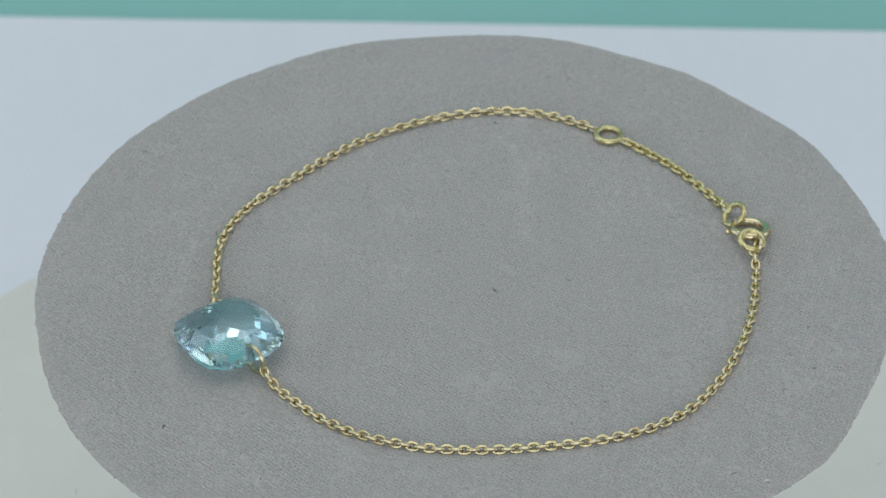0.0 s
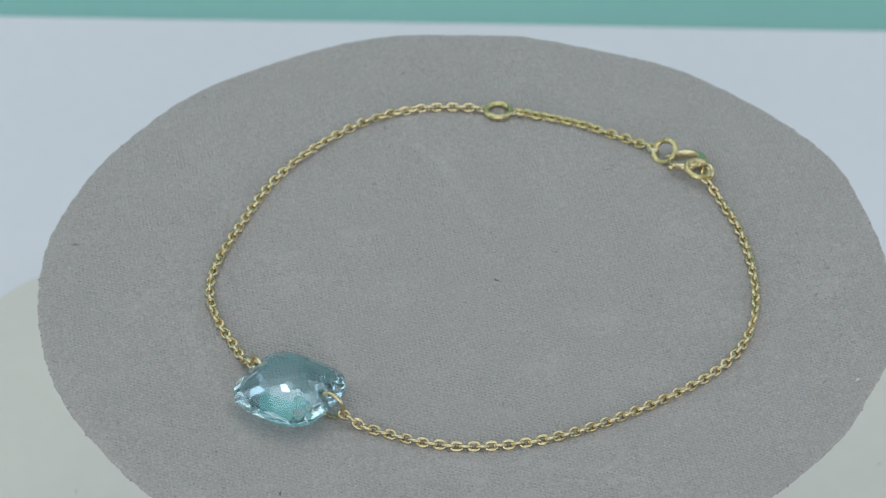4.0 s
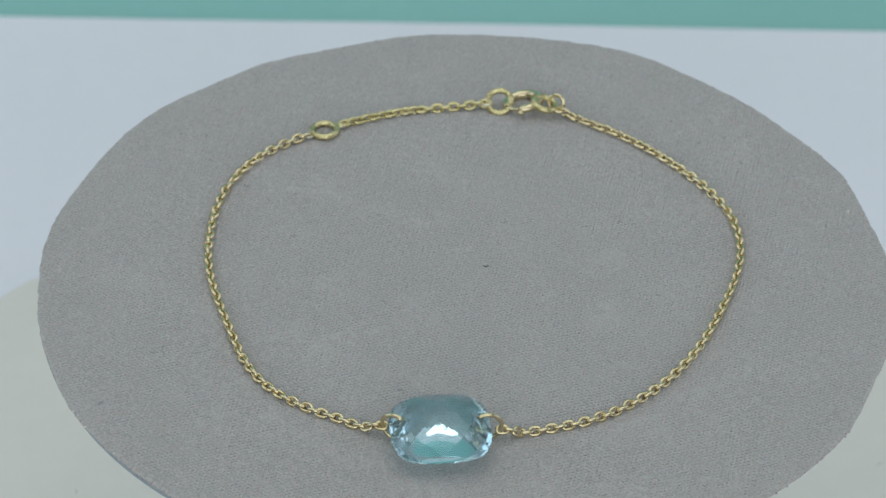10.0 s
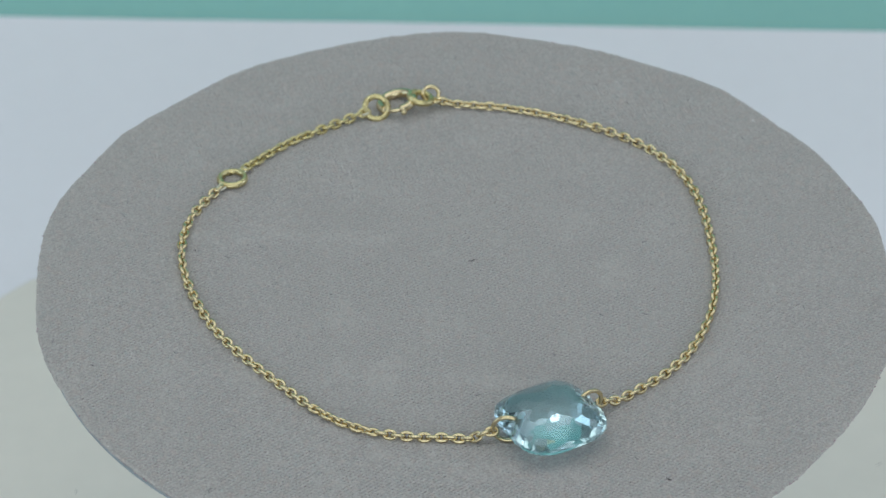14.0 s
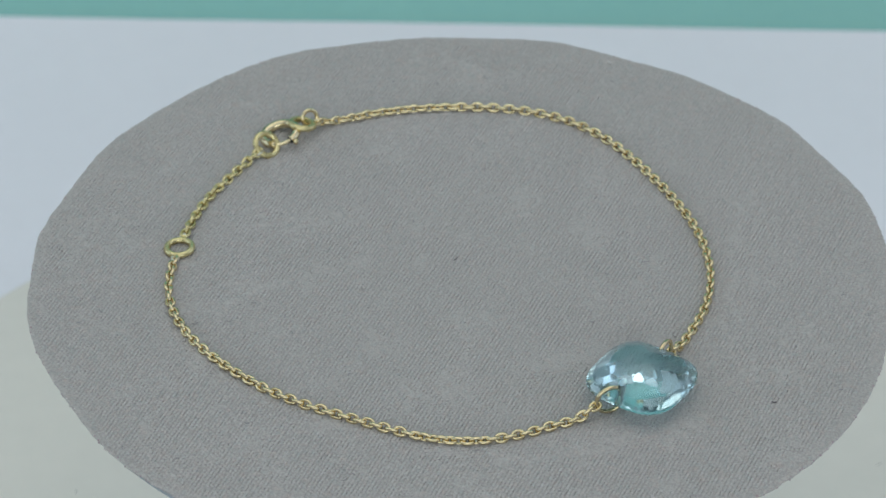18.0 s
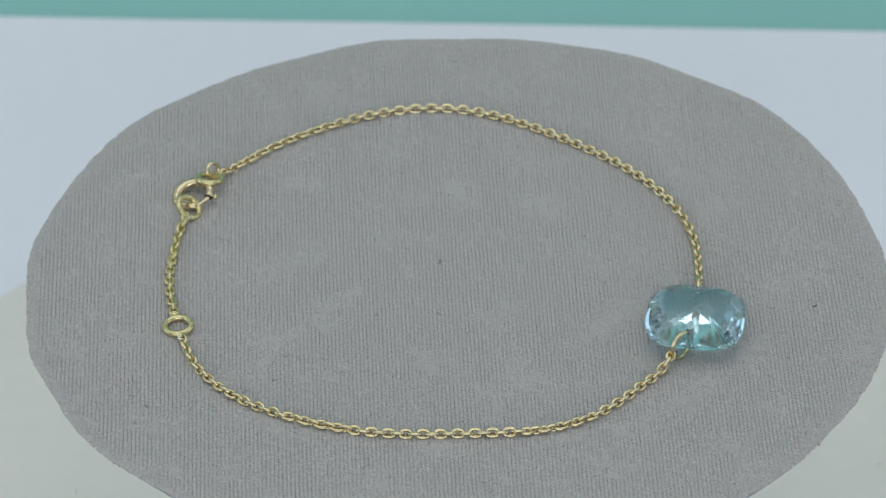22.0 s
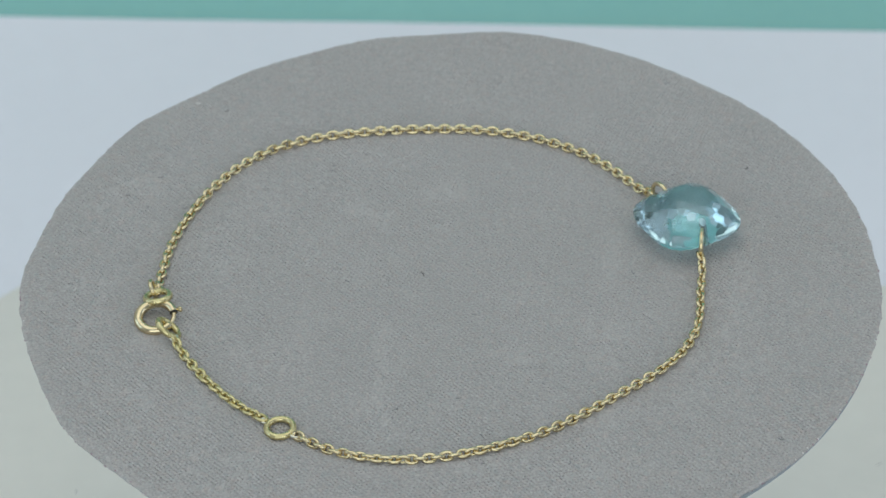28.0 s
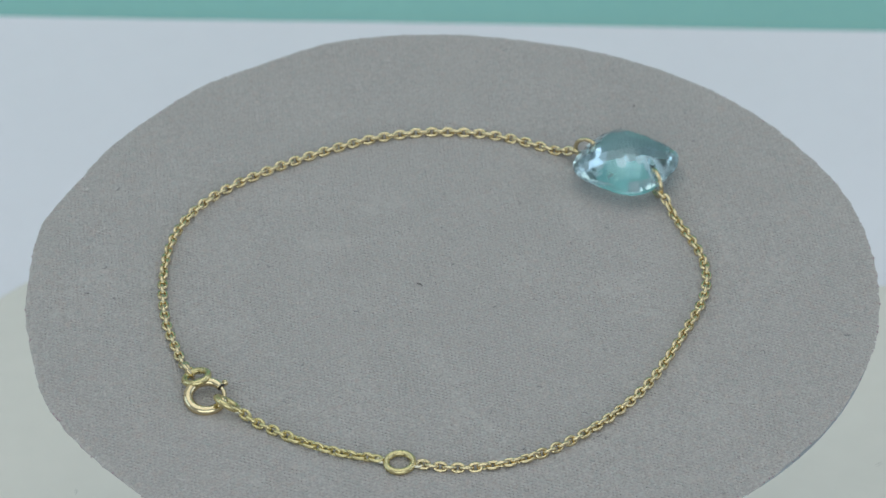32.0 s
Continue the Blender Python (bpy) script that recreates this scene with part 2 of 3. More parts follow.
def build_stand():
    """The slim turning stand under the disc, hidden by it."""
    st = tagged(new("turning_stand"), "slim white plastic stand under the display disc", "stand")
    st.location = (0, 0, TABLE_Z + 0.0037)
    for name, rows in (("base", ((0.0165, 0.0), (0.0175, 0.0006), (0.0175, 0.004), (0.0165, 0.005), (0.009, 0.0056))), ("post", ((0.0075, 0.005), (0.0068, 0.03), (0.0072, 0.056))),
                       ("top_plate", ((0.0072, 0.0555), (0.0118, 0.0568), (0.0122, 0.0574), (0.0122, 0.0594), (0.0119, 0.0597)))):
        bm = bmesh.new()
        rings = [[bm.verts.new((r * math.cos(2 * math.pi * i / 48), r * math.sin(2 * math.pi * i / 48), z)) for i in range(48)] for r, z in rows]
        for a, b in zip(rings, rings[1:]):
            for i in range(48):
                bm.faces.new((a[i], a[(i + 1) % 48], b[(i + 1) % 48], b[i]))
        bm.faces.new(rings[0][::-1])
        bm.faces.new(rings[-1])
        part(name, bm, TABLE, st)


# ================= turning disc =================
def outline(a):
    """Radius of the hand-cut fabric at the angle a, in millimetres."""
    c = (0.637, -0.541, -0.079, 0.323, 0.028, 0.063, -0.04, 0.003, 0.032, 0.004, -0.027, 0.06, 0.027, 0.091, 0.022, -0.006, 0.009, 0.007, 0.107, 0.044,
         0.047, 0.014, 0.022, -0.048, 0.017, 0.005, 0.025, 0.032, -0.026, 0.059, -0.04, 0.0, -0.036, -0.002, 0.012, 0.032, 0.052, 0.003, 0.049, -0.013)
    r = 45.174 + sum(c[2 * k] * math.cos((k + 1) * a) + c[2 * k + 1] * math.sin((k + 1) * a) for k in range(20))
    return r


def dish(r, a):
    """Height of the fabric's upper face, in millimetres: it droops and curls a little at the rim."""
    s = r / 45.4
    c = (-0.07, -0.262, -0.202, -0.093, 0.065, 0.088, 0.222, -0.03)
    w = sum(c[2 * k] * math.cos((k + 1) * a) + c[2 * k + 1] * math.sin((k + 1) * a) for k in range(4))
    return -0.394 * s ** 3 + s ** 4 * w


def build_disc():
    rng = random.Random(4)
    disc = tagged(new("display_disc"), "round taupe knit-covered display disc with a hand-cut frayed rim, slowly turning", "display disc")
    segs = 720
    jag = [noise.noise((math.cos(2 * math.pi * i / segs) * 26, math.sin(2 * math.pi * i / segs) * 26, 0)) * 0.13 + rng.uniform(-0.035, 0.035) for i in range(segs)]
    def rim(a):
        f = (a / (2 * math.pi) % 1.0) * segs
        i = int(f) % segs
        return outline(a) + jag[i] + (jag[(i + 1) % segs] - jag[i]) * (f - int(f))
    # upper face: a close knit with a small pit between the loops, in slanting rows
    verts, faces = [], []

    def puff(x, y):
        return 0.05 * noise.noise((x * 0.35, y * 0.35, 3.0)) + 0.02 * noise.noise((x * 1.7, y * 1.7, 8.0))
    row_turn = radians(134.3)
    e1 = (0.45 * math.cos(row_turn), 0.45 * math.sin(row_turn))
    e2 = (0.41 * math.sin(row_turn) + 0.231 * math.cos(row_turn), -0.41 * math.cos(row_turn) + 0.231 * math.sin(row_turn))
    cr, sr = math.cos(row_turn), math.sin(row_turn)
    loops = {}
    for i in range(-150, 151):
        for j in range(-115, 116):
            x, y = i * e1[0] + j * e2[0], i * e1[1] + j * e2[1]
            r = math.hypot(x, y)
            if r > 46.6:
                continue
            a = math.atan2(y, x)
            if r > rim(a) - 0.3:
                continue
            x, y = x + rng.uniform(-0.025, 0.025), y + rng.uniform(-0.025, 0.025)
            z = dish(r, a) + puff(x, y)
            soft = 0.6 + 0.9 * noise.noise((x * 0.9, y * 0.9, 21.0)) + 0.9 * noise.noise((x * 0.22, y * 0.22, 5.0))
            pit = min(0.5, max(0.02, 0.75 * soft * rng.uniform(0.4, 1.3)))
            size = rng.uniform(0.84, 1.08)
            loops[i, j] = len(verts)
            verts.append((x * MM, y * MM, (z - pit) * MM))
            for k in range(6):
                b = -radians(30 + 60 * k)
                f, g = 0.20 * size * math.cos(b), 0.043 * size * math.sin(b)
                verts.append(((x + f * cr - g * sr) * MM, (y + f * sr + g * cr) * MM, (z + rng.uniform(-0.015, 0.015)) * MM))
    for o in loops.values():
        faces += [(o, o + 1 + (k + 1) % 6, o + 1 + k) for k in range(6)]
    pits = len(faces)
    for (i, j), o in loops.items():
        ring = [o + 1 + k for k in range(6)]
        p, q, d = loops.get((i + 1, j)), loops.get((i, j + 1)), loops.get((i + 1, j - 1))
        # bridges to the next loop of the row and of the two slanting rows
        if p is not None:
            faces.append((p + 3, p + 4, ring[5], ring[0]))
        if q is not None:
            faces.append((q + 4, q + 5, ring[0], ring[1]))
        if d is not None:
            faces.append((d + 2, d + 3, ring[4], ring[5]))
        if p is not None and q is not None:
            faces.append((q + 5, p + 3, ring[0]))
        if p is not None and d is not None:
            faces.append((p + 4, d + 2, ring[5]))
    # plain border of the cloth next to the rim
    inner = None
    for s, dz in ((0.97, -0.05), (0.978, -0.03), (0.990, -0.02), (0.997, -0.05), (1.0, -0.12)):
        row = []
        for i in range(segs):
            a = 2 * math.pi * i / segs
            r = rim(a) * s
            x, y = r * math.cos(a), r * math.sin(a)
            row.append(len(verts))
            verts.append((x * MM, y * MM, (dish(r, a) + dz + puff(x, y)) * MM))
        if inner:
            faces += [(inner[i], row[i], row[(i + 1) % segs], inner[(i + 1) % segs]) for i in range(segs)]
        inner = row
    # cut rim and underside
    base = None
    for s, dz in ((1.0, -0.12), (1.0, -0.26), (0.997, -0.45), (0.9, -0.5), (0.5, -0.5), (0.02, -0.5)):
        row = []
        for i in range(segs):
            a = 2 * math.pi * i / segs
            r = rim(a) * s
            row.append(len(verts))
            verts.append((r * math.cos(a) * MM, r * math.sin(a) * MM, (dish(r, a) + dz) * MM))
        if base:
            faces += [(base[i], row[i], row[(i + 1) % segs], base[(i + 1) % segs]) for i in range(segs)]
        base = row
    me = bpy.data.meshes.new("fabric_cover")
    me.from_pydata(verts, [], faces)
    me.materials.append(KNIT)
    me.polygons.foreach_set("use_smooth", [False] * pits + [True] * (len(faces) - pits))
    cloth = tagged(new("fabric_cover", me), "taupe grey jersey knit fabric with fine ribs")
    cloth.parent = disc
    # stiff backing under the fabric, a true circle that shows where the fabric is cut short
    bm = bmesh.new()
    rows = []
    for r, dz in ((10, -0.5), (30, -0.5), (43.6, -0.52), (43.95, -0.56), (44.02, -0.75), (43.95, -0.93), (43.6, -0.98), (30, -0.98), (10, -0.98)):
        rows.append([bm.verts.new((r * math.cos(2 * math.pi * i / 240) * MM, r * math.sin(2 * math.pi * i / 240) * MM, (dish(r, 2 * math.pi * i / 240) + dz) * MM)) for i in range(240)])
    for a, b in zip(rows, rows[1:]):
        for i in range(240):
            j = (i + 1) % 240
            bm.faces.new((a[i], b[i], b[j], a[j]))
    bm.faces.new(rows[0])
    bm.faces.new(rows[-1][::-1])
    part("backing_plate", bm, CARD, disc, "blue-grey stiff backing plate")
    bm = bmesh.new()
    bmesh.ops.create_cone(bm, cap_ends=True, segments=48, radius1=0.012, radius2=0.012, depth=0.0012)
    bmesh.ops.translate(bm, verts=bm.verts, vec=(0, 0, -0.0018))
    part("hub", bm, CARD, disc)
    # cut yarn ends along the rim
    for name, mat_, count, lab in (("frayed_yarn", MAUVE, 650, "mauve cut yarn ends along the rim"), ("pale_yarn", PALE, 90, "pale cut yarn ends along the rim")):
        bm = bmesh.new()
        for _ in range(count):
            a = rng.uniform(0, 2 * math.pi)
            r = rim(a) + rng.uniform(-0.26, -0.08)
            z = dish(r, a) + rng.uniform(-0.40, -0.12)
            b = a + rng.choice((-1, 1)) * rng.uniform(0.3, 1.5)
            l = rng.uniform(0.06, 0.22)
            p = Vector((r * math.cos(a), r * math.sin(a), z))
            q = p + Vector((math.cos(b), math.sin(b), rng.uniform(-0.3, 0.3))) * l
            mid = (p + q) / 2 + Vector((0, 0, rng.uniform(-0.05, 0.1)))
            tube(bm, [p * MM, mid * MM, q * MM], [0.08 * MM, 0.115 * MM, 0.07 * MM], 6)
        tagged(part(name, bm, mat_, disc, lab), kind="stuff")
    # specks and lint on the cloth
    def lint(name, x, y, length, turn, mat_, thick, label):
        c = Vector((x, y, dish(math.hypot(x, y), math.atan2(y, x)) + thick))
        d = Vector((math.cos(radians(turn)), math.sin(radians(turn)), 0)) * length / 2
        s = Vector((-d.y, d.x, 0)) * 0.4
        part(name, tube(bmesh.new(), [(c - d) * MM, (c + s) * MM, (c + d) * MM], [thick * 0.5 * MM, thick * MM, thick * 0.4 * MM], 6), mat_, disc, label)
    lint("white_lint", 30.67, -31.27, 0.55, 20, PALE, 0.16, "tiny white lint fleck")
    lint("dark_speck", 3.87, -1.25, 0.7, 120, FIBRE, 0.07, "short dark fibre")
    lint("dark_speck", -29.97, -22.35, 0.6, 60, FIBRE, 0.08, "short dark fibre")
    bm = bmesh.new()
    for _ in range(120):
        a, r = rng.uniform(0, 2 * math.pi), 43.5 * math.sqrt(rng.random())
        x, y, b, l = r * math.cos(a), r * math.sin(a), rng.uniform(0, 6.3), rng.uniform(0.2, 0.7)
        d = Vector((math.cos(b), math.sin(b), 0)) * l / 2
        c, side = Vector((x, y, dish(r, a) + 0.02)), Vector((-d.y, d.x, 0)) * rng.uniform(-0.7, 0.7)
        w = rng.uniform(0.03, 0.075)
        tube(bm, [(c - d) * MM, (c - d * 0.4 + side * 0.8) * MM, (c + d * 0.3 + side) * MM, (c + d) * MM], [w * 0.5 * MM, w * MM, w * 0.9 * MM, w * 0.4 * MM], 5)
    tagged(part("dark_fluff", bm, FLUFF, disc, "scattered dark fibre specks"), kind="stuff")
    return disc


# ================= bracelet =================
def chain_radius(a):
    """Distance of the chain from the turning axis at the angle a, in millimetres."""
    c = (3.24, 0.421, 0.163, -0.03, -0.419, -0.319, 0.08, -0.491, -0.105, 0.328, -0.01, 0.13, 0.078, 0.059, -0.014, -0.03, 0.091, -0.065)
    return 28.016 + sum(c[2 * k] * math.cos((k + 1) * a) + c[2 * k + 1] * math.sin((k + 1) * a) for k in range(9))


def chain_path(a0, a1, start, end):
    """A dense path from start to end, along the chain's curve between two angles in degrees."""
    n = 900
    pts = []
    for i in range(n + 1):
        f = i / n
        a = radians(a0 + (a1 - a0) * f)
        r = chain_radius(a)
        z = dish(r, a) + 0.36
        pts.append(Vector((r * math.cos(a), r * math.sin(a), z)))
    total = sum((q - p).length for p, q in zip(pts, pts[1:]))
    for which, goal in ((0, start), (-1, end)):
        off = Vector(goal) - pts[which]
        run, i = 0.0, 0
        order = list(range(n + 1)) if which == 0 else list(range(n, -1, -1))
        prev = pts[order[0]].copy()
        for k in order:
            run += (pts[k] - prev).length
            prev = pts[k].copy()
            flat, lift = max(0, 1 - run / 6.0), max(0, 1 - run / 2.6)
            flat, lift = flat * flat * (3 - 2 * flat), lift * lift * (3 - 2 * lift)
            pts[k] = pts[k] + Vector((off.x * flat, off.y * flat, off.z * lift))
    return pts


def link_mesh(material, name, length=1.60, width=1.17, wire=0.182):
    bm = bmesh.new()
    pts = []
    for i in range(28):
        a = 2 * math.pi * i / 28
        c, s = math.cos(a), math.sin(a)
        pts.append(((length / 2 - wire) * math.copysign(abs(c) ** 0.9, c) * MM, (width / 2 - wire) * math.copysign(abs(s) ** 0.9, s) * MM, 0))
    tube(bm, pts, wire * MM, 10, True)
    me = bpy.data.meshes.new(name)
    bm.to_mesh(me)
    bm.free()
    me.materials.append(material)
    for f in me.polygons:
        f.use_smooth = True
    return me


def lay_links(parent, pts, mesh, seed, roll_at, pitch=0.88):
    """Links along a path; roll_at gives the roll in degrees at a length from the start and from the end."""
    rng = random.Random(seed)
    lens = [0.0]
    for p, q in zip(pts, pts[1:]):
        lens.append(lens[-1] + (q - p).length)
    count = max(2, round(lens[-1] / pitch))
    def at(s):
        s = min(max(s, 0), lens[-1] - 1e-6)
        lo, hi = 0, len(lens) - 1
        while hi - lo > 1:
            m = (lo + hi) // 2
            if lens[m] <= s:
                lo = m
            else:
                hi = m
        return pts[lo].lerp(pts[hi], (s - lens[lo]) / (lens[hi] - lens[lo] + 1e-12))
    for i in range(count + 1):
        s = lens[-1] * i / count
        p, d = at(s), (at(s + 0.35) - at(s - 0.35)).normalized()
        side = Vector((0, 0, 1)).cross(d).normalized()
        up = d.cross(side)
        base = roll_at(s, lens[-1] - s) + 14 * noise.noise((s * 0.13, seed * 7.3, 0)) + rng.uniform(-8, 8)
        roll = radians(base + 90 * (i % 2))
        y = side * math.cos(roll) + up * math.sin(roll)
        m = Matrix((d, y, d.cross(y))).transposed().to_4x4()
        m.translation = (p + Vector((0, 0, rng.uniform(-0.03, 0.03)))) * MM
        ob = new("link", mesh)
        ob.parent = parent
        ob.matrix_basis = m


GEM_C = Vector((-23.74, -10.28, 1.86))
GEM_TURN = -56.5


def gem_bmesh():
    """A cushion stone, domed above and below, cut in a lattice of square facets."""
    a, p = 5.08, 3.1
    bm = bmesh.new()
    bmesh.ops.create_cube(bm, size=14)
    def ell(x, y):
        return (abs(x / a) ** p + abs(y / a) ** p) ** (1 / p)
    planes = []
    def dome(c, sign, pitch, limit, shift, power, bend):
        n, h = 7, 0.02

        def z(x_, y_):
            return c * (max(1e-6, 1 - 0.96 * ell(x_, y_) ** power)) ** bend

        def cut(x, y):
            g = Vector((-(z(x + h, y) - z(x - h, y)) / (2 * h), -(z(x, y + h) - z(x, y - h)) / (2 * h), 1.0)).normalized()
            planes.append((Vector((x, y, sign * z(x, y))), Vector((g.x, g.y, sign * g.z))))
        for i in range(-n, n + 1):
            for j in range(-n, n + 1):
                u, v = (i + shift) * pitch, (j + shift) * pitch
                x, y = (u - v) / math.sqrt(2), (u + v) / math.sqrt(2)
                if ell(x, y) < limit:
                    cut(x, y)
        # small facets next to the girdle
        for k in range(28):
            q = 2 * math.pi * (k + 0.5) / 28
            reach = 0.92 / ell(math.cos(q), math.sin(q))
            cut(reach * math.cos(q), reach * math.sin(q))
    dome(2.65, 1, 1.80, 0.84, 0.0, 2.0, 0.9)
    dome(1.92, -1, 2.4, 0.84, 0.0, 2.5, 1.0)
    for k in range(36):
        t = 2 * math.pi * k / 36
        d = Vector((math.cos(t), math.sin(t), 0))
        reach = max(d.x * a * math.copysign(abs(math.cos(q)) ** (2 / p), math.cos(q)) + d.y * a * math.copysign(abs(math.sin(q)) ** (2 / p), math.sin(q)) for q in (i * math.pi / 180 for i in range(360)))
        planes.append((d * reach, d))
    for co, no in planes:
        r = bmesh.ops.bisect_plane(bm, geom=bm.verts[:] + bm.edges[:] + bm.faces[:], plane_co=co, plane_no=no, clear_outer=True, dist=1e-5)
        es = [e for e in r["geom_cut"] if isinstance(e, bmesh.types.BMEdge)]
        if len(es) > 2:
            bmesh.ops.contextual_create(bm, geom=es)
    bmesh.ops.recalc_face_normals(bm, faces=bm.faces)
    bmesh.ops.scale(bm, vec=(MM, MM, MM), verts=bm.verts)
    return bm


def build_bracelet():
    br = tagged(new("bracelet"), "fine gold chain bracelet with a faceted blue stone, on the disc", "bracelet")
    # stone
    stone = part("gemstone", gem_bmesh(), GEM, br, "pale blue checkerboard-cut cushion topaz", smooth=False)
    stone.matrix_basis = pose(GEM_C.x * MM, GEM_C.y * MM, GEM_C.z * MM, 0, 0, GEM_TURN)
    hole_a, hole_b = Vector((-21.68, -13.11, 3.40)), Vector((-25.39, -7.38, 3.30))
    # two frosted drill holes, one for each wire ring
    bm = bmesh.new()
    for hole in (hole_a, hole_b):
        r = bmesh.ops.create_cone(bm, cap_ends=True, segments=20, radius1=0.40 * MM, radius2=0.40 * MM, depth=9 * MM)
        at = stone.matrix_basis.inverted() @ (hole * MM)
        bmesh.ops.translate(bm, verts=r["verts"], vec=(at.x, at.y, 0))
    drill = part("drill", bm, DRILLED)
    drill.matrix_world = stone.matrix_basis
    bpy.context.view_layer.update()
    stone.data.materials.append(DRILLED)
    bore = stone.modifiers.new("bore", "BOOLEAN")
    bore.object, bore.operation, bore.solver, bore.material_mode = drill, "DIFFERENCE", "EXACT", "TRANSFER"
    bpy.context.view_layer.update()
    drilled = bpy.data.meshes.new_from_object(stone.evaluated_get(bpy.context.evaluated_depsgraph_get()))
    stone.modifiers.clear()
    stone.data = drilled
    bpy.data.objects.remove(drill)
    link_a, link_b = Vector((-19.95, -15.38, 1.0)), Vector((-25.34, -4.41, 1.24))
    for hole, link in ((hole_a, link_a), (hole_b, link_b)):
        flat = Vector((link.x - hole.x, link.y - hole.y, 0))
        run = flat.length
        d = flat.normalized()
        c = Vector((hole.x, hole.y, 0)) + d * (run - 1.60) + Vector((0, 0, 1.66))
        n = d.cross(Vector((0, 0, 1)))
        part("jump_ring", tube(bmesh.new(), [q * MM for q in ring_points(c, n, 1.50, 0, 360, 48)], 0.235 * MM, 10, True), GOLD, br, "thin gold wire ring through the stone")
    # adjusting ring with its two solder eyes
    ring_c = Vector((16.57, 25.1, 0.38 + dish(30.07, radians(56.6))))
    adj = part("adjusting_ring", tube(bmesh.new(), [q * MM for q in ring_points(ring_c, (0.04, 0.05, 1), 1.35, 0, 360, 48)], 0.345 * MM, 12, True), GREEN_GOLD, br, "pale gold soldered ring within the chain")
    tang = Vector((math.sin(radians(56.6)), -math.cos(radians(56.6)), 0))
    eye_1, eye_2 = ring_c + tang * 2.1, ring_c - tang * 2.1
    # clasp
    sc = Vector((31.0, 8.07, 0.52))
    sn = Vector((math.cos(radians(68)) * 0.25, math.sin(radians(68)) * 0.25, 1)).normalized()
    clasp = part("bolt_ring_clasp", tube(bmesh.new(), [q * MM for q in ring_points(sc, sn, 1.86, 197, 307, 56)], [(0.44 + 0.08 * math.sin(math.pi * i / 55)) * MM for i in range(56)], 14), ROSE_GOLD, br, "warm gold round spring clasp")
    part("bolt", tube(bmesh.new(), [q * MM for q in ring_points(sc, sn, 1.86, 138, 62, 20)], 0.23 * MM, 10), ROSE_GOLD, clasp)
    # solid dark plugs: the tube is not hollow, its inner shade is coloured on
    bore = ring_points(sc, sn, 1.86, 140.6, 3.7, 4)
    part("clasp_bore_shade", tube(bmesh.new(), [q * MM for q in bore], 0.33 * MM, 14), DARK, clasp, "solid dark plug, painted shade at the closing end of the clasp")
    mouth = ring_points(sc, sn, 1.86, 195.4, 2.0, 4)
    part("clasp_mouth_shade", tube(bmesh.new(), [q * MM for q in mouth], 0.42 * MM, 14), DARK, clasp, "solid dark plug, painted shade at the end of the clasp tube")
    trig = Vector((28.42, 7.05, 0.88))
    root = ring_points(sc, sn, 2.12, 201, 1, 2)[0]
    out = (trig - root).normalized()
    trig = trig - out * 0.18
    part("trigger", tube(bmesh.new(), [root * MM, (root + out * 0.3) * MM, (trig - out * 0.2) * MM, (trig + out * 0.05) * MM, (trig + out * 0.2) * MM], [0.22 * MM, 0.20 * MM, 0.30 * MM, 0.36 * MM, 0.20 * MM], 10), GOLD, clasp, "small gold trigger pin")
    end_c = Vector((29.5, 10.25, 0.74))
    en = Vector((-0.60, -0.20, 0.77))
    part("end_ring", tube(bmesh.new(), [q * MM for q in ring_points(end_c, en, 1.28, 0, 360, 44)], 0.33 * MM, 12, True), GREEN_GOLD, br, "pale gold ring hooked in the clasp")
    eye_c = Vector((31.1, 5.45, 1.1))
    part("clasp_eye", tube(bmesh.new(), [q * MM for q in ring_points(eye_c, (0.15, -0.20, 0.96), 1.24, 0, 360, 40)], 0.36 * MM, 12, True), GREEN_GOLD, br, "pale gold eye of the clasp")
    loop_c = Vector((31.65, 4.35, 1.25))
    part("jump_ring", tube(bmesh.new(), [q * MM for q in ring_points(loop_c, (-0.85, -0.1, 0.35), 0.88, 0, 360, 36)], 0.23 * MM, 10, True), GOLD, br, "small gold loop through the eye of the clasp")
    # chain in three runs
    gold, pale, sold = link_mesh(GOLD, "link"), link_mesh(GREEN_GOLD, "link_pale"), link_mesh(SOLDER, "link_solder", 1.25, 1.0, 0.15)
    out_dir = (end_c - ring_c).normalized()
    end_eye = Vector((28.75, 11.55, 0.55))
    lay_links(br, chain_path(60.5, 189.9, eye_2 + Vector((-0.25, 0.18, 0.1)), link_b), gold, 1, lambda s, e: 45 if e < 12 or s < 5.5 or 12 < s < 17 or 24 < s < 42 else 8)
    lay_links(br, chain_path(217.6, 367.3, link_a, Vector((31.2, 3.9, 0.75))), gold, 2, lambda s, e: 45 - 42 * max(0.0, min(1.0, (20 - e) / 6)))
    lay_links(br, chain_path(52.5, 22.0, eye_1 + Vector((0.25, -0.25, 0.1)), end_eye), pale, 3, lambda s, e: 4 if s < 9.5 else 44)
    for c, d in ((eye_1 - tang * 0.25, tang), (eye_2 + tang * 0.25, tang), (end_eye + out_dir * 0.1, out_dir)):
        ob = new("solder_eye", sold)
        ob.parent = br
        d = Vector((d.x, d.y, 0)).normalized()
        m = Matrix((d, Vector((-d.y, d.x, 0)), Vector((0, 0, 1)))).transposed().to_4x4()
        m.translation = c * MM
        ob.matrix_basis = m
    return br


build_room()
build_table()
build_backdrop()
build_stand()
disc = build_disc()
bracelet = build_bracelet()


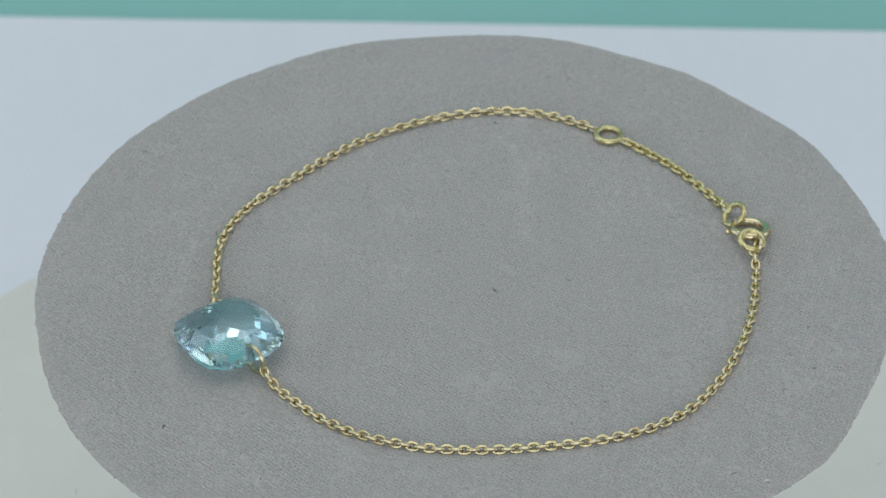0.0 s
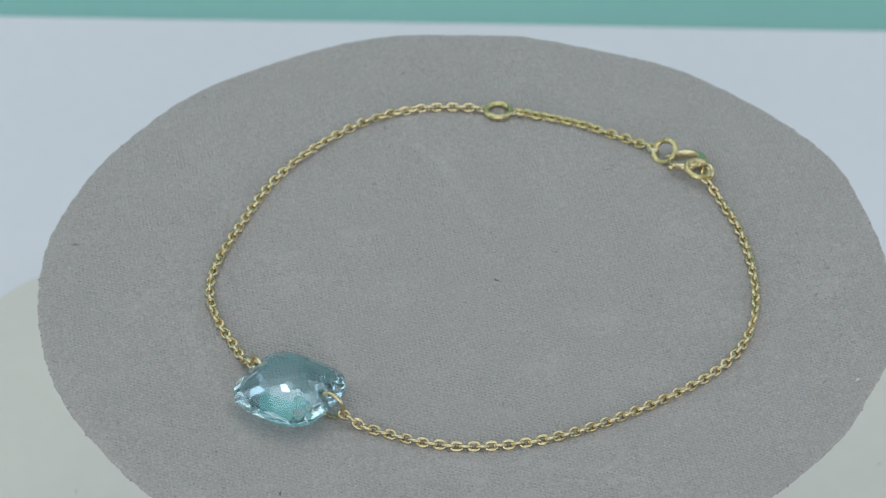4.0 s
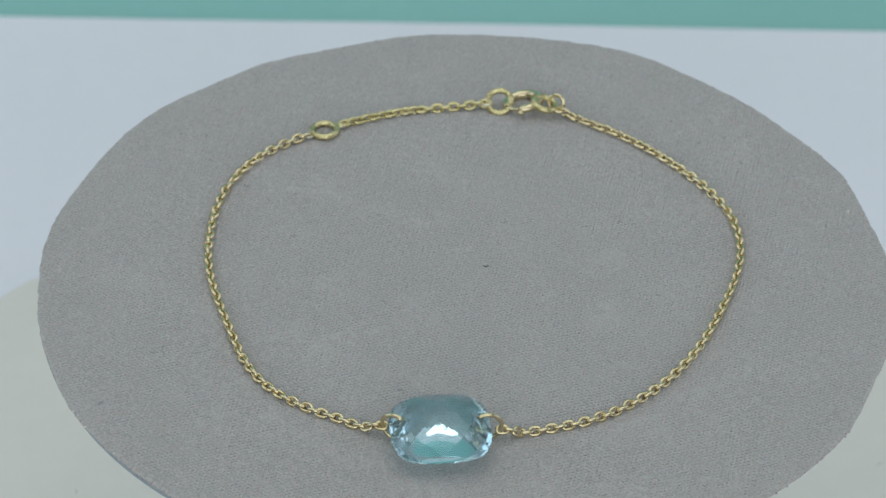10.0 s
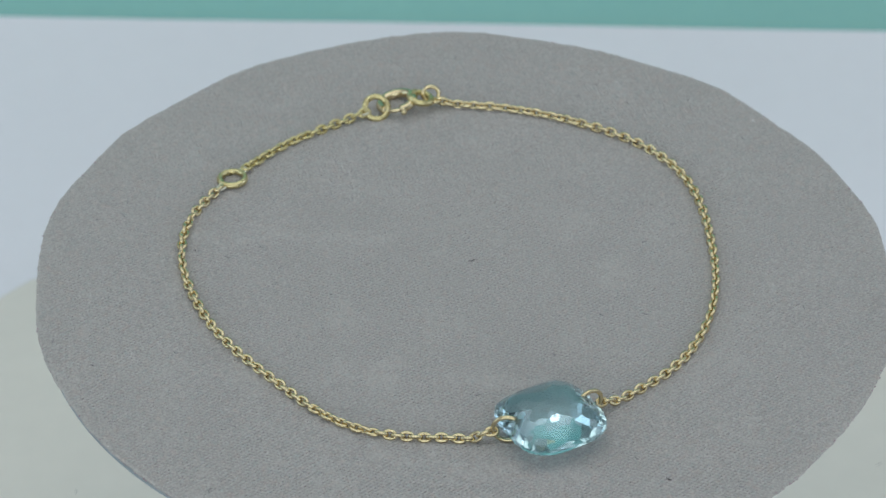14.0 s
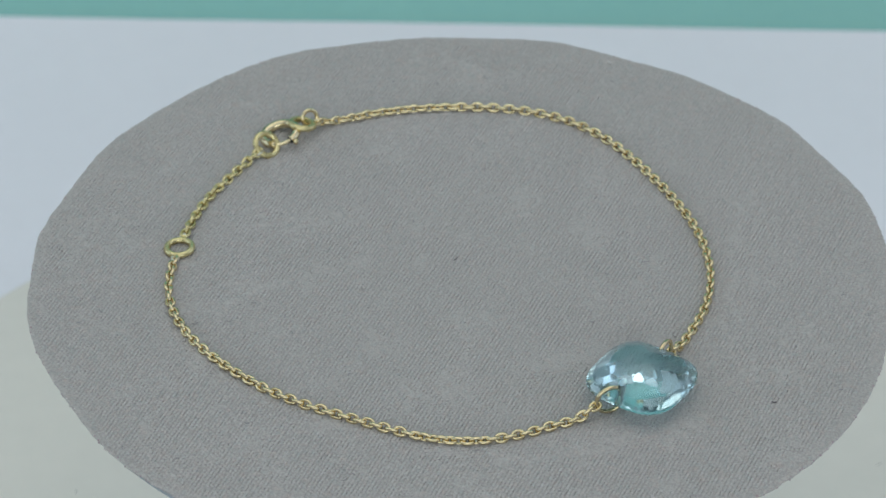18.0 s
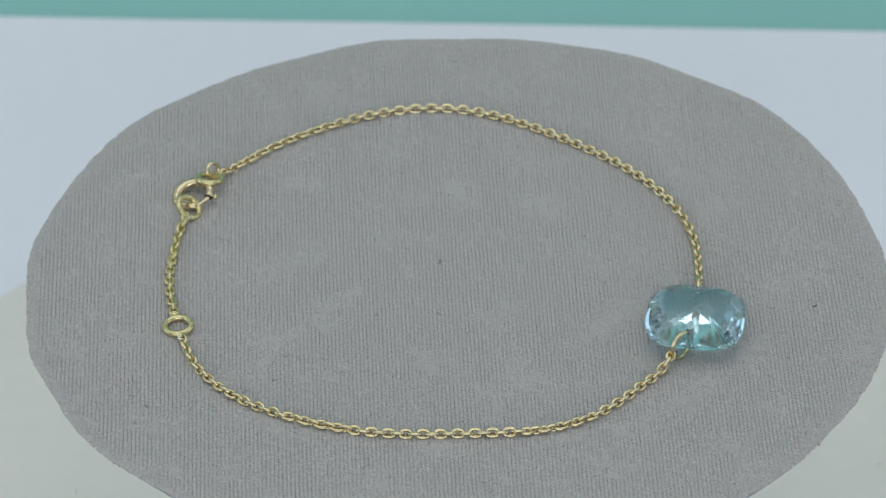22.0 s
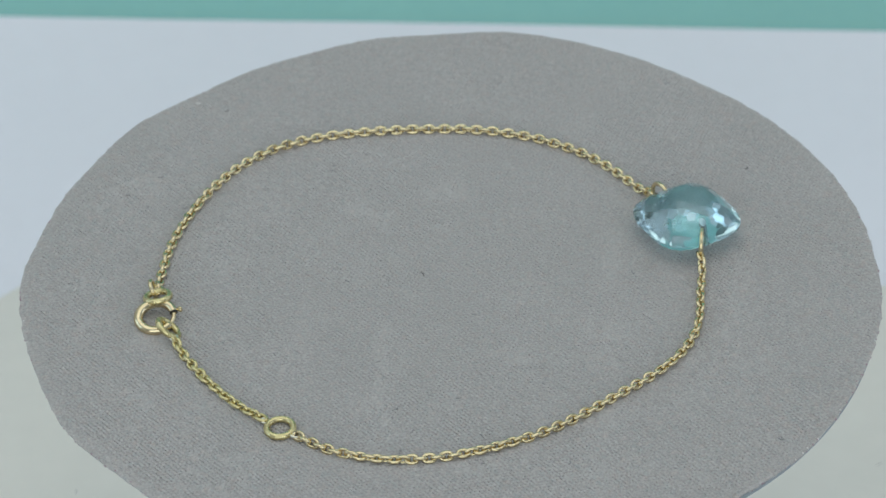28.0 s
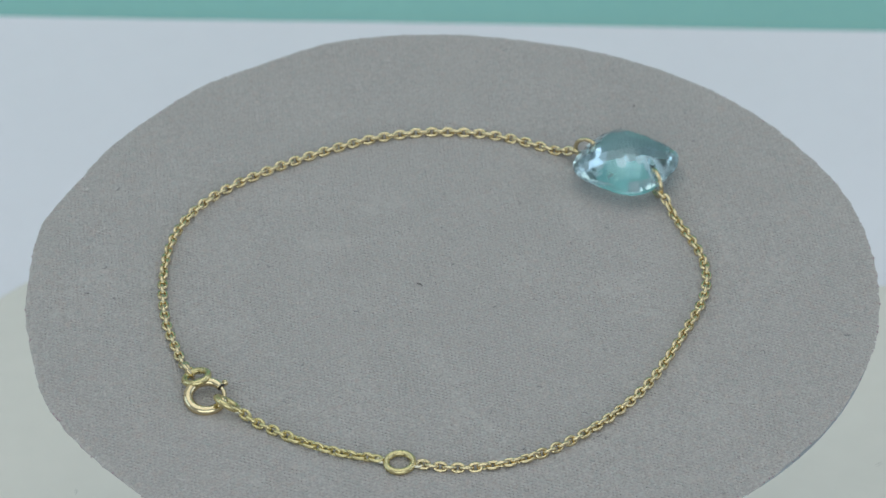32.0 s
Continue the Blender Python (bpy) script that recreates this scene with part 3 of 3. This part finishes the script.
def motions():
    # the disc turns anticlockwise, a little faster towards the end, and leans slightly on its axis
    turns = [(0, 0.1), (2, 12.36), (4, 24.80), (6, 37.27), (8, 49.79), (10, 62.32), (12, 74.86), (14, 87.40), (16, 99.97), (18, 112.59),
             (20, 125.25), (22, 137.93), (24, 150.72), (26, 163.58), (28, 176.40), (30, 189.20), (32, 201.95)]
    rows = [(t, pose(0, 0, 0, 0.785, 0, a)) for t, a in turns]
    walk(disc, rows)
    walk(bracelet, rows)


motions()
